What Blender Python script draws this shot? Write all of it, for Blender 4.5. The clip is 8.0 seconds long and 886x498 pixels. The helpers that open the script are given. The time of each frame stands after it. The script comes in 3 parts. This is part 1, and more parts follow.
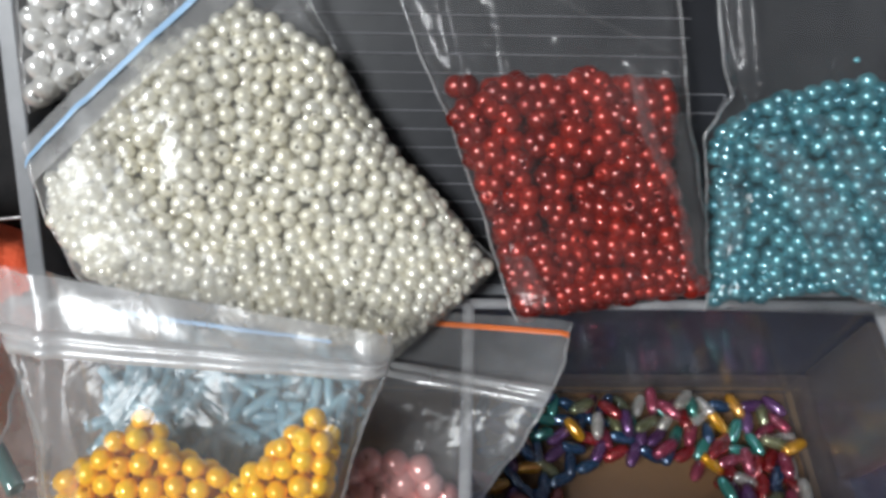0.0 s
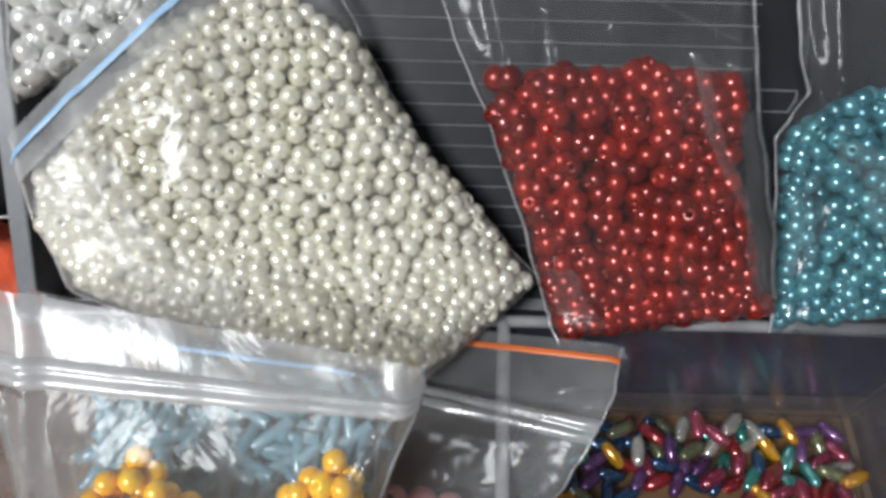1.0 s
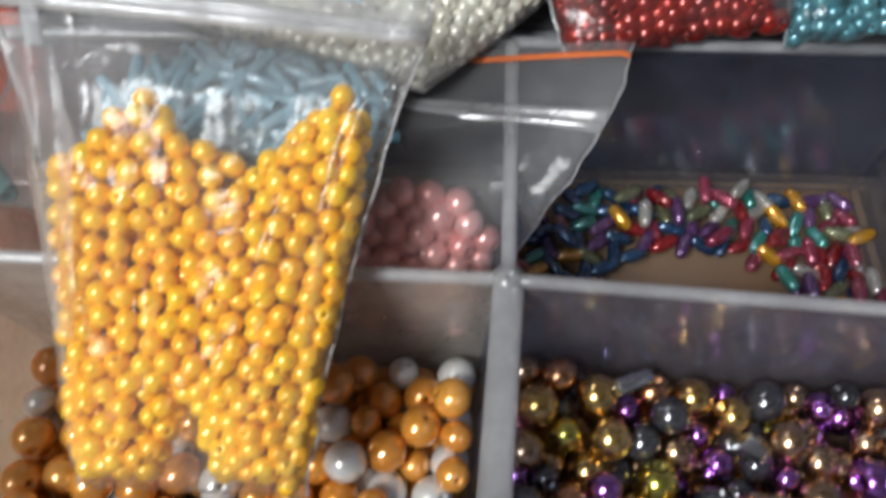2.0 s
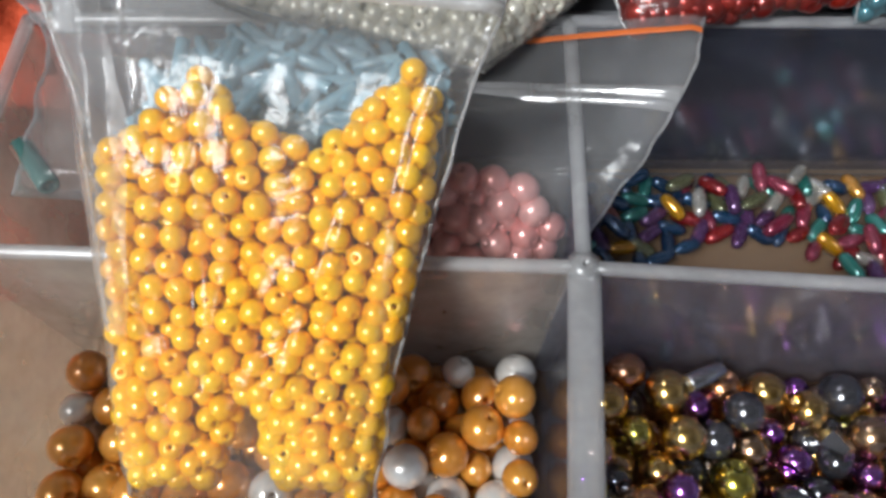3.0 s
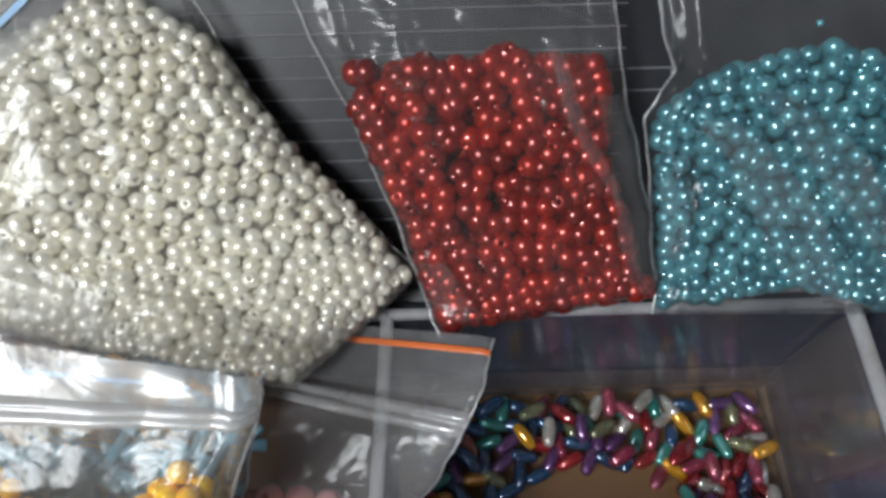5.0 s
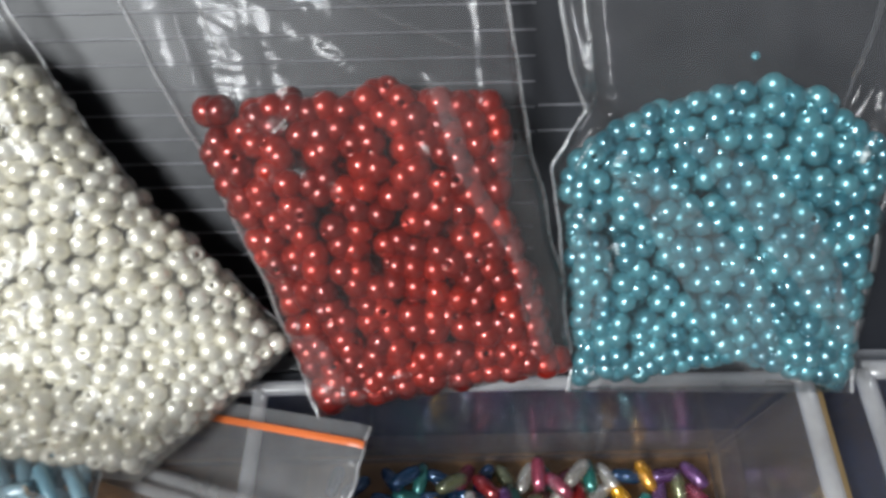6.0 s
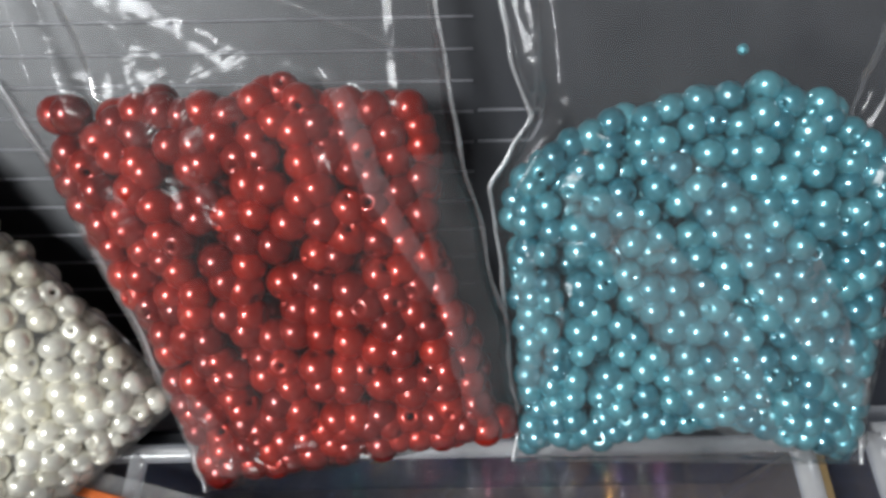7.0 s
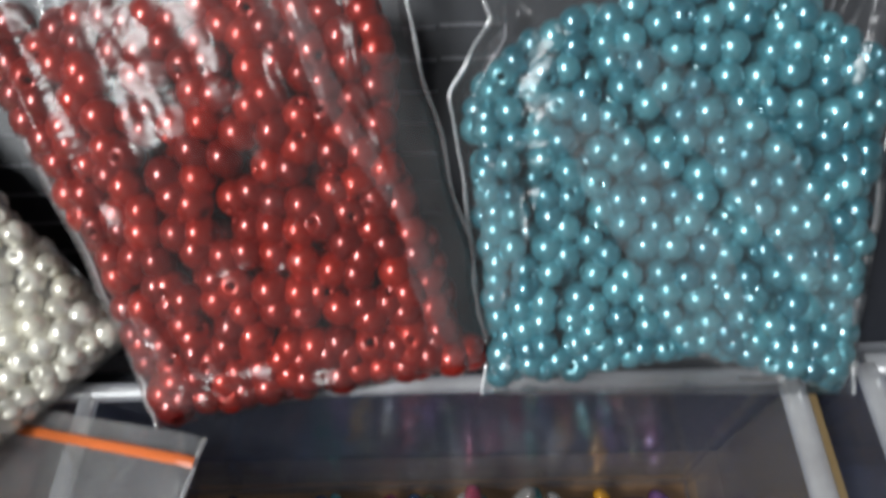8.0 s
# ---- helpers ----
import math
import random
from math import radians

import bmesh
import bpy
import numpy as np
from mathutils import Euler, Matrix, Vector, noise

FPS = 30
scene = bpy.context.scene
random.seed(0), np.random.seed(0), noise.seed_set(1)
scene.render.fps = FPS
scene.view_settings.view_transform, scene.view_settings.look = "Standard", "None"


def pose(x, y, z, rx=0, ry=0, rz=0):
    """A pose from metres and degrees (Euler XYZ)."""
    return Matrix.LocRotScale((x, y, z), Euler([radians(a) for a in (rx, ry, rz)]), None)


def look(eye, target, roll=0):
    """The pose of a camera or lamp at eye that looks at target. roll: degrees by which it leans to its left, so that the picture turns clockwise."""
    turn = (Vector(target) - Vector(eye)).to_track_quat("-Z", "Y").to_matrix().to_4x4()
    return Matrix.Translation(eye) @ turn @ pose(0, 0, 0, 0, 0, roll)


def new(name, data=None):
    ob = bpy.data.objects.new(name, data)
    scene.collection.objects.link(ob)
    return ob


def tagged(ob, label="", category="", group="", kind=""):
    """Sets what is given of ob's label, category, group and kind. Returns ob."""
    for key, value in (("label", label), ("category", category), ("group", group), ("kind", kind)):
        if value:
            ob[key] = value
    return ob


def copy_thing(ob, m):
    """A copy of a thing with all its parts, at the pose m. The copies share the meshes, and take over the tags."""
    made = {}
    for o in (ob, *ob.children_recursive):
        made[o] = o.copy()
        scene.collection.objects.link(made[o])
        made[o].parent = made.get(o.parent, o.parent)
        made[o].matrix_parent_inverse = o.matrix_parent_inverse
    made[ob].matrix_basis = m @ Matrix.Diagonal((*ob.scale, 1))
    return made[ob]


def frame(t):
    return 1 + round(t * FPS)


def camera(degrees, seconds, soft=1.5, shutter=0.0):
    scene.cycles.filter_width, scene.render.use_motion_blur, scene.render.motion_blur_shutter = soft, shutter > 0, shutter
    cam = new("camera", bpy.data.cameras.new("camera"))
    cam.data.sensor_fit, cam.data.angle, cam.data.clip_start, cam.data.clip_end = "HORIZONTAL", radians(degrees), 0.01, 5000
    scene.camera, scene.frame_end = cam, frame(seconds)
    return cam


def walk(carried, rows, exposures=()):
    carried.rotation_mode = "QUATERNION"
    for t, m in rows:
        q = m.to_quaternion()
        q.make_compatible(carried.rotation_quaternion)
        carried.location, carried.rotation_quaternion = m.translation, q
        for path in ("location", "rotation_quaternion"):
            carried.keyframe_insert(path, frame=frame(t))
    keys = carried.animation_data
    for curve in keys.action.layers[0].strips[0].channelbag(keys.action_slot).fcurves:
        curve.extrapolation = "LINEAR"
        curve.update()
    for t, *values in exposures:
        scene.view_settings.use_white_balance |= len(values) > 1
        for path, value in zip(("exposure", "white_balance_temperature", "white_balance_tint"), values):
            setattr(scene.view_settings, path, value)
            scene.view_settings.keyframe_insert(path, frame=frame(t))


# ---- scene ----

from collections import namedtuple

# ---------------------------------------------------------------- camera
cam = camera(65.7, 8.0, soft=3.2, shutter=0.35)
ROWS = [
    # seconds, x, y, z, yaw, pitch, roll
    (0.0, -0.00254, 0.00123, 0.16627, -2.611, -57.684, 2.672),
    (0.5, -0.01133, 0.01328, 0.15735, -1.873, -58.591, 3.015),
    (1.0, -0.00664, 0.01207, 0.15642, -1.298, -58.704, 2.423),
    (1.5, 0.00266, -0.00709, 0.1472, 0.564, -60.126, 0.306),
    (2.0, -0.00628, -0.02261, 0.13587, -0.843, -62.95, 1.9),
    (2.2, -0.01187, -0.03143, 0.13261, -1.257, -61.829, 2.253),
    (3.3, -0.01618, -0.01761, 0.12881, -0.509, -63.032, 0.365),
    (3.5, -0.01489, -0.01463, 0.13036, -0.094, -63.7, -0.042),
    (4.0, -0.00767, 0.00076, 0.14632, -0.461, -62.28, -0.33),
    (4.5, 0.00714, 0.01114, 0.15444, 0.223, -61.386, -1.826),
    (4.7, 0.01128, 0.01313, 0.15884, 0.177, -61.426, -1.692),
    (5.8, 0.03055, 0.02918, 0.151, 0.465, -61.62, -2.147),
    (6.0, 0.03517, 0.03254, 0.14753, 0.85, -61.225, -2.025),
    (6.5, 0.04514, 0.03835, 0.14125, 0.204, -61.063, -1.907),
    (7.0, 0.04467, 0.04493, 0.13268, 0.226, -60.852, -1.186),
    (7.5, 0.04907, 0.04761, 0.12977, -0.375, -56.629, -1.187),
    (8.0, 0.04977, 0.03591, 0.12291, 1.568, -58.374, -2.936),
]
walk(
    cam,
    [(t, pose(x, y, z, 90 + pitch, 0, yaw) @ pose(0, 0, 0, 0, 0, roll)) for t, x, y, z, yaw, pitch, roll in ROWS],
    exposures=[(0.0, -0.1), (1.2, -0.1), (3.3, 0.0), (4.7, -0.28), (5.8, 0.18), (7.4, 0.25), (8.0, 0.12)],
)

# ---------------------------------------------------------------- world and light
MM = 0.001
world = bpy.data.worlds.new("sky")
scene.world = world
world.use_nodes = True
wn = world.node_tree.nodes
sky = wn.new("ShaderNodeTexSky")
sky.sky_type = "NISHITA"
sky.sun_disc = False
sky.sun_elevation, sky.sun_rotation = radians(40), radians(230)
world.node_tree.links.new(sky.outputs[0], wn["Background"].inputs[0])
wn["Background"].inputs[1].default_value = 0.12

WINDOW = (-0.60, -0.50, 1.00)  # middle of the window opening in the room's wall
lamp = bpy.data.lights.new("window_light", "AREA")
lamp.shape, lamp.size, lamp.size_y = "RECTANGLE", 0.36, 0.40
lamp.energy = 22
lamp.color = (0.94, 0.98, 1.0)
window_light = new("window_light", lamp)
window_light.matrix_world = look((WINDOW[0] + 0.01, WINDOW[1], WINDOW[2]), (0.0, 0.03, 0.05))


# ---------------------------------------------------------------- materials
def nodes_of(name):
    m = bpy.data.materials.new(name)
    m.use_nodes = True
    nt = m.node_tree
    return m, nt, nt.nodes, nt.links, nt.nodes["Principled BSDF"]


def noise_tex(nt, scale, detail=3.0, rough=0.6, twist=0.0):
    tc = nt.nodes.new("ShaderNodeTexCoord")
    n = nt.nodes.new("ShaderNodeTexNoise")
    n.inputs["Scale"].default_value, n.inputs["Detail"].default_value, n.inputs["Roughness"].default_value = scale, detail, rough
    n.inputs["Distortion"].default_value = twist
    nt.links.new(tc.outputs["Object"], n.inputs["Vector"])
    return n


def ramp(nt, source, stops):
    r = nt.nodes.new("ShaderNodeValToRGB")
    while len(r.color_ramp.elements) < len(stops):
        r.color_ramp.elements.new(0.5)
    for e, (at, colour) in zip(r.color_ramp.elements, stops):
        e.position, e.color = at, (*colour, 1)
    nt.links.new(source, r.inputs[0])
    return r


def bump(nt, source, target, strength, distance):
    b = nt.nodes.new("ShaderNodeBump")
    b.inputs["Strength"].default_value, b.inputs["Distance"].default_value = strength, distance
    nt.links.new(source, b.inputs["Height"])
    nt.links.new(b.outputs[0], target)


def pearl(name, low, high, rough=0.25, metal=0.0, coat=1.0, alpha=1.0, island=False, coat_ior=1.85):
    """Coated bead plastic; each bead takes its own shade between low and high."""
    m, nt, nodes, links, p = nodes_of(name)
    pick = nodes.new("ShaderNodeNewGeometry" if island else "ShaderNodeObjectInfo")
    r = ramp(nt, pick.outputs["Random Per Island" if island else "Random"], [(0.0, low), (1.0, high)])
    n = noise_tex(nt, 700, 2)
    mix = nodes.new("ShaderNodeMixRGB")
    mix.blend_type = "MULTIPLY"
    mix.inputs[0].default_value = 0.12
    links.new(r.outputs[0], mix.inputs[1])
    shade = ramp(nt, n.outputs[0], [(0.3, (0.72, 0.72, 0.72)), (0.65, (1, 1, 1))])
    links.new(shade.outputs[0], mix.inputs[2])
    links.new(mix.outputs[0], p.inputs["Base Color"])
    p.inputs["Roughness"].default_value = rough
    p.inputs["Metallic"].default_value = metal
    p.inputs["Coat Weight"].default_value = coat
    p.inputs["Coat Roughness"].default_value = 0.06
    p.inputs["Coat IOR"].default_value = coat_ior
    p.inputs["Alpha"].default_value = alpha
    return m


def film(name, haze, tint=(1, 1, 1), body_colour=(0.85, 0.85, 0.86), gloss=0.008, rough=0.12, crinkle=0.4, scale=55, lit=0.4):
    """Thin clear plastic: mostly see-through, a little milky, glossy and creased."""
    m, nt, nodes, links, p = nodes_of(name)
    out = nodes["Material Output"]
    nodes.remove(p)
    clear = nodes.new("ShaderNodeBsdfTransparent")
    clear.inputs[0].default_value = (*tint, 1)
    milk = nodes.new("ShaderNodeBsdfDiffuse")
    milk.inputs[0].default_value = (*body_colour, 1)
    through_light = nodes.new("ShaderNodeBsdfTranslucent")
    through_light.inputs[0].default_value = (*body_colour, 1)
    both = nodes.new("ShaderNodeMixShader")
    both.inputs[0].default_value = lit
    links.new(milk.outputs[0], both.inputs[1])
    links.new(through_light.outputs[0], both.inputs[2])
    cloud = noise_tex(nt, 60, 4)
    amount = nodes.new("ShaderNodeMapRange")
    amount.inputs["From Min"].default_value, amount.inputs["From Max"].default_value = 0.3, 0.75
    amount.inputs["To Min"].default_value, amount.inputs["To Max"].default_value = haze * 0.55, haze * 1.6
    links.new(cloud.outputs[0], amount.inputs[0])
    body = nodes.new("ShaderNodeMixShader")
    links.new(amount.outputs[0], body.inputs[0])
    links.new(clear.outputs[0], body.inputs[1])
    links.new(both.outputs[0], body.inputs[2])
    shine = nodes.new("ShaderNodeBsdfGlossy")
    shine.inputs["Roughness"].default_value = rough
    facing = nodes.new("ShaderNodeLayerWeight")
    facing.inputs[0].default_value = 0.26
    gain = nodes.new("ShaderNodeMapRange")
    gain.inputs["To Min"].default_value, gain.inputs["To Max"].default_value = gloss, 0.5
    links.new(facing.outputs["Fresnel"], gain.inputs[0])
    top = nodes.new("ShaderNodeMixShader")
    links.new(gain.outputs[0], top.inputs[0])
    links.new(body.outputs[0], top.inputs[1])
    links.new(shine.outputs[0], top.inputs[2])
    links.new(top.outputs[0], out.inputs[0])
    if crinkle:
        fine = noise_tex(nt, scale, 4, 0.55, 1.6)
        b = nodes.new("ShaderNodeBump")
        b.inputs["Strength"].default_value, b.inputs["Distance"].default_value = crinkle, 0.0015
        links.new(fine.outputs[0], b.inputs["Height"])
        links.new(b.outputs[0], shine.inputs["Normal"])
        links.new(b.outputs[0], facing.inputs["Normal"])
    return m


def solid(name, low, high, rough=0.5, metal=0.0, scale=80, relief=0.2, depth=0.0005, alpha=1.0):
    m, nt, nodes, links, p = nodes_of(name)
    n = noise_tex(nt, scale, 5)
    r = ramp(nt, n.outputs[0], [(0.3, low), (0.7, high)])
    links.new(r.outputs[0], p.inputs["Base Color"])
    p.inputs["Roughness"].default_value = rough
    p.inputs["Metallic"].default_value = metal
    p.inputs["Alpha"].default_value = alpha
    if relief:
        fine = noise_tex(nt, scale * 6, 4)
        bump(nt, fine.outputs[0], p.inputs["Normal"], relief, depth)
    return m


def pearl_pair(name, low, high, **look_of):
    """One bead coating twice: for beads that are single things, and for the joined mass."""
    return pearl(name, low, high, **look_of), pearl(name + "_mass", low, high, island=True, **look_of)


WHITE, WHITE_MASS = pearl_pair("white_pearl", (0.94, 0.89, 0.72), (0.98, 0.95, 0.83), rough=0.25, metal=0.27, coat=0.8, alpha=0.86, coat_ior=2.2)
RED, RED_MASS = pearl_pair("red_pearl", (0.16, 0.004, 0.001), (0.36, 0.015, 0.0035), rough=0.32, metal=0.5, coat=0.35)
TEAL, TEAL_MASS = pearl_pair("teal_pearl", (0.025, 0.16, 0.21), (0.10, 0.33, 0.38), rough=0.32, metal=0.5, coat=1.0)
YELLOW, YELLOW_MASS = pearl_pair("yellow_pearl", (1.0, 0.47, 0.003), (1.0, 0.60, 0.010), rough=0.3, metal=0.15, coat=0.5)
PINK = pearl("pink_pearl", (0.72, 0.28, 0.26), (0.88, 0.50, 0.47), rough=0.3, metal=0.4, coat=0.8)
GOLD_PEARL = pearl("gold_pearl", (0.66, 0.23, 0.02), (0.84, 0.38, 0.06), rough=0.28, metal=0.4, coat=1.0)
SNOW_PEARL = pearl("snow_pearl", (0.74, 0.72, 0.68), (0.86, 0.85, 0.82), rough=0.28, metal=0.35, coat=0.8, alpha=0.9)
METALS = {
    "gold": pearl("gold_metal", (0.62, 0.36, 0.07), (0.78, 0.50, 0.14), rough=0.2, metal=1.0),
    "bronze": pearl("bronze_metal", (0.42, 0.25, 0.13), (0.62, 0.38, 0.20), rough=0.22, metal=1.0),
    "purple": pearl("purple_metal", (0.30, 0.07, 0.42), (0.46, 0.14, 0.58), rough=0.2, metal=1.0),
    "black": pearl("black_metal", (0.02, 0.02, 0.025), (0.07, 0.07, 0.08), rough=0.2, metal=0.6),
    "silver": pearl("silver_metal", (0.55, 0.56, 0.58), (0.75, 0.76, 0.78), rough=0.2, metal=1.0),
    "copper": pearl("copper_metal", (0.55, 0.22, 0.08), (0.70, 0.30, 0.12), rough=0.22, metal=1.0),
    "lime": pearl("lime_metal", (0.55, 0.48, 0.05), (0.75, 0.62, 0.08), rough=0.2, metal=1.0),
}
RICE = {
    "navy": pearl("navy_rice", (0.007, 0.034, 0.088), (0.016, 0.075, 0.163), rough=0.2, metal=0.5),
    "green": pearl("green_rice", (0.021, 0.174, 0.141), (0.054, 0.281, 0.237), rough=0.2, metal=0.5),
    "red": pearl("red_rice", (0.26, 0.008, 0.010), (0.40, 0.02, 0.02), rough=0.2, metal=0.5, alpha=0.8),
    "pink": pearl("pink_rice", (0.28, 0.02, 0.06), (0.42, 0.07, 0.12), rough=0.2, metal=0.5, alpha=0.7),
    "lilac": pearl("lilac_rice", (0.11, 0.035, 0.14), (0.22, 0.09, 0.25), rough=0.2, metal=0.5, alpha=0.7),
    "amber": pearl("amber_rice", (0.55, 0.24, 0.004), (0.74, 0.36, 0.01), rough=0.2, metal=0.5, alpha=0.85),
    "cream": pearl("cream_rice", (0.42, 0.39, 0.34), (0.58, 0.55, 0.50), rough=0.2, metal=0.5, alpha=0.65),
    "olive": pearl("olive_rice", (0.16, 0.17, 0.08), (0.26, 0.27, 0.14), rough=0.2, metal=0.5, alpha=0.6),
    "rose": pearl("rose_rice", (0.26, 0.05, 0.04), (0.42, 0.12, 0.08), rough=0.2, metal=0.5, alpha=0.85),
}
BUGLE = pearl("blue_bugle", (0.14, 0.30, 0.38), (0.30, 0.47, 0.55), rough=0.25, coat=0.5)
GREEN_TUBE = pearl("green_tube", (0.04, 0.12, 0.11), (0.08, 0.2, 0.18), rough=0.12, metal=0.2)
FILM = film("bag_film", 0.034, gloss=0.003, rough=0.15)
FILM_CLEAR = film("bag_film_clear", 0.11)
FILM_SOFT = film("bag_film_soft", 0.075, rough=0.18, crinkle=0.5)
FILM_FOG = film("bag_film_fog", 0.11, gloss=0.008, rough=0.16, crinkle=0.25)
FILM_MILKY = film("bag_film_milky", 0.10, gloss=0.012, rough=0.16, crinkle=0.6)
# pale haze that stands in for glare on the white and yellow bags
GLARE = film("film_glare", 0.20, gloss=0.004, rough=0.3, crinkle=0.5)
FOLD = film("film_fold", 0.055, gloss=0.02, rough=0.2, crinkle=0.5)
FLAP = film("bag_flap", 0.42, gloss=0.05, rough=0.25, crinkle=0.2)
SEAL = film("bag_seal", 0.62, gloss=0.12, rough=0.25, crinkle=0.2)
SEAL_CLEAR = film("bag_seal_clear", 0.32, gloss=0.10, rough=0.2, crinkle=0.2)
BOX = film("box_plastic", 0.075, lit=0.6, tint=(0.80, 0.84, 0.94), body_colour=(0.66, 0.70, 0.86), gloss=0.04, rough=0.08, crinkle=0.12, scale=90)
BOX_FLOOR = film("box_floor", 0.06, lit=0.5, tint=(0.95, 0.90, 0.84), body_colour=(0.72, 0.62, 0.52), gloss=0.01, rough=0.35, crinkle=0.1)
DIVIDER = film("box_divider", 0.20, lit=0.6, tint=(0.84, 0.82, 0.90), body_colour=(0.70, 0.66, 0.74), gloss=0.05, rough=0.09, crinkle=0.12, scale=90)
# lighter copy of the box plastic, with the light from the left in its colour
BOX_LIT = film("box_lit", 0.36, lit=0.6, body_colour=(0.86, 0.80, 0.72), gloss=0.04, rough=0.15, crinkle=0.12, scale=90)
RIM = film("box_rim", 0.34, gloss=0.08, rough=0.3, crinkle=0.1)
BLUE_LINE = solid("blue_line", (0.26, 0.46, 0.70), (0.38, 0.56, 0.77), rough=0.4, relief=0.05)
ORANGE_LINE = solid("orange_line", (0.58, 0.12, 0.025), (0.68, 0.17, 0.04), rough=0.4, relief=0.05)
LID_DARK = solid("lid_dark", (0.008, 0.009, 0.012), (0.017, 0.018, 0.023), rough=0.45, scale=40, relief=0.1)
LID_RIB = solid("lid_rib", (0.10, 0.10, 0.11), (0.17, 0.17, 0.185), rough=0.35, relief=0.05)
LID_EDGE = solid("lid_edge", (0.15, 0.155, 0.165), (0.23, 0.235, 0.25), rough=0.4, relief=0.1)
CLOTH = solid("orange_cloth", (0.62, 0.07, 0.02), (0.78, 0.13, 0.05), rough=0.85, scale=90, relief=0.6, depth=0.001)
DARK_CLOTH = solid("dark_cloth", (0.008, 0.008, 0.009), (0.02, 0.018, 0.018), rough=0.9, scale=90, relief=0.6, depth=0.001)
CARD = solid("cardboard", (0.36, 0.23, 0.09), (0.48, 0.32, 0.14), rough=0.8, scale=70, relief=0.4)
STEEL = solid("needle_steel", (0.3, 0.3, 0.3), (0.4, 0.4, 0.4), rough=0.3, metal=1.0, relief=0)
WOOD = solid("table_wood", (0.36, 0.23, 0.12), (0.50, 0.33, 0.18), rough=0.45, scale=14, relief=0.25)
PLASTER = solid("wall_paint", (0.40, 0.41, 0.44), (0.47, 0.48, 0.51), rough=0.9, scale=4, relief=0.2)


# ---------------------------------------------------------------- mesh helpers
def mesh_of(name, bm, material, smooth=True):
    me = bpy.data.meshes.new(name)
    bm.normal_update()
    bm.to_mesh(me)
    bm.free()
    me.materials.append(material)
    if smooth:
        for f in me.polygons:
            f.use_smooth = True
    return me


def part(name, bm, material, parent, label="", smooth=True):
    ob = new(name, mesh_of(name, bm, material, smooth))
    ob.parent = parent
    if label:
        ob["label"] = label
    return ob


def thing(name, label, category, group="", kind="", at=(0, 0, 0)):
    ob = tagged(new(name), label, category, group, kind)
    ob.location = at
    return ob


def slab(bm, lo, hi, bevel=0.0):
    """A box between two corners in millimetres."""
    v = [bm.verts.new(((hi if i & 1 else lo)[0] * MM, (hi if i & 2 else lo)[1] * MM, (hi if i & 4 else lo)[2] * MM)) for i in range(8)]
    for q in ((0, 2, 3, 1), (4, 5, 7, 6), (0, 1, 5, 4), (2, 6, 7, 3), (0, 4, 6, 2), (1, 3, 7, 5)):
        bm.faces.new([v[i] for i in q])
    if bevel:
        bmesh.ops.bevel(bm, geom=bm.edges[:], offset=bevel * MM, segments=2, affect="EDGES", profile=0.5)
    return bm


def lathe(profile, segments=18, closed=True):
    """A ring of quads swept round z; profile is (radius, height) in millimetres."""
    bm = bmesh.new()
    rings = [[bm.verts.new((r * MM * math.cos(a), r * MM * math.sin(a), h * MM)) for a in np.linspace(0, 2 * math.pi, segments, endpoint=False)] for r, h in profile]
    pairs = list(zip(rings, rings[1:] + rings[:1] if closed else rings[1:]))
    for a, b in pairs:
        for i in range(segments):
            j = (i + 1) % segments
            bm.faces.new((a[i], a[j], b[j], b[i]))
    bmesh.ops.recalc_face_normals(bm, faces=bm.faces[:])
    return bm


def bead_profile(radius, hole=0.2, squash=0.94, rings=10):
    a0 = math.asin(hole)
    outer = [(radius * math.sin(a), -radius * squash * math.cos(a)) for a in np.linspace(a0, math.pi - a0, rings)]
    return outer


def bead_bm(radius, hole=0.2, segments=18, rings=10):
    return lathe(bead_profile(radius, hole, rings=rings), segments)


def rice_bm(length, radius):
    h = length / 2
    prof = [(radius * 0.28, -h), (radius * 0.46, -h), (radius * 0.66, -h * 0.92), (radius * 0.9, -h * 0.62), (radius * 0.98, -h * 0.3), (radius, 0),
            (radius * 0.98, h * 0.3), (radius * 0.9, h * 0.62), (radius * 0.66, h * 0.92), (radius * 0.46, h), (radius * 0.28, h)]
    return lathe(prof, 14)


def tube_bm(length, radius):
    h = length / 2
    return lathe([(radius * 0.5, -h), (radius * 0.93, -h), (radius, -h * 0.96), (radius, h * 0.96), (radius * 0.93, h), (radius * 0.5, h)], 10)


# ---------------------------------------------------------------- packing
def inside(poly, p):
    x, y = p[:, 0], p[:, 1]
    res = np.zeros(len(p), bool)
    for (x0, y0), (x1, y1) in zip(poly, np.roll(poly, -1, 0)):
        cross = (y0 > y) != (y1 > y)
        with np.errstate(divide="ignore", invalid="ignore"):
            res ^= cross & (x < (x1 - x0) * (y - y0) / (y1 - y0) + x0)
    return res


def nearest_on(poly, p):
    best, where = np.full(len(p), 1e9), p.copy()
    for a, b in zip(poly, np.roll(poly, -1, 0)):
        d = b - a
        s = np.clip(((p - a) @ d) / (d @ d + 1e-9), 0, 1)
        q = a + s[:, None] * d
        gap = np.hypot(*(p - q).T)
        closer = gap < best
        best[closer], where[closer] = gap[closer], q[closer]
    return best, where


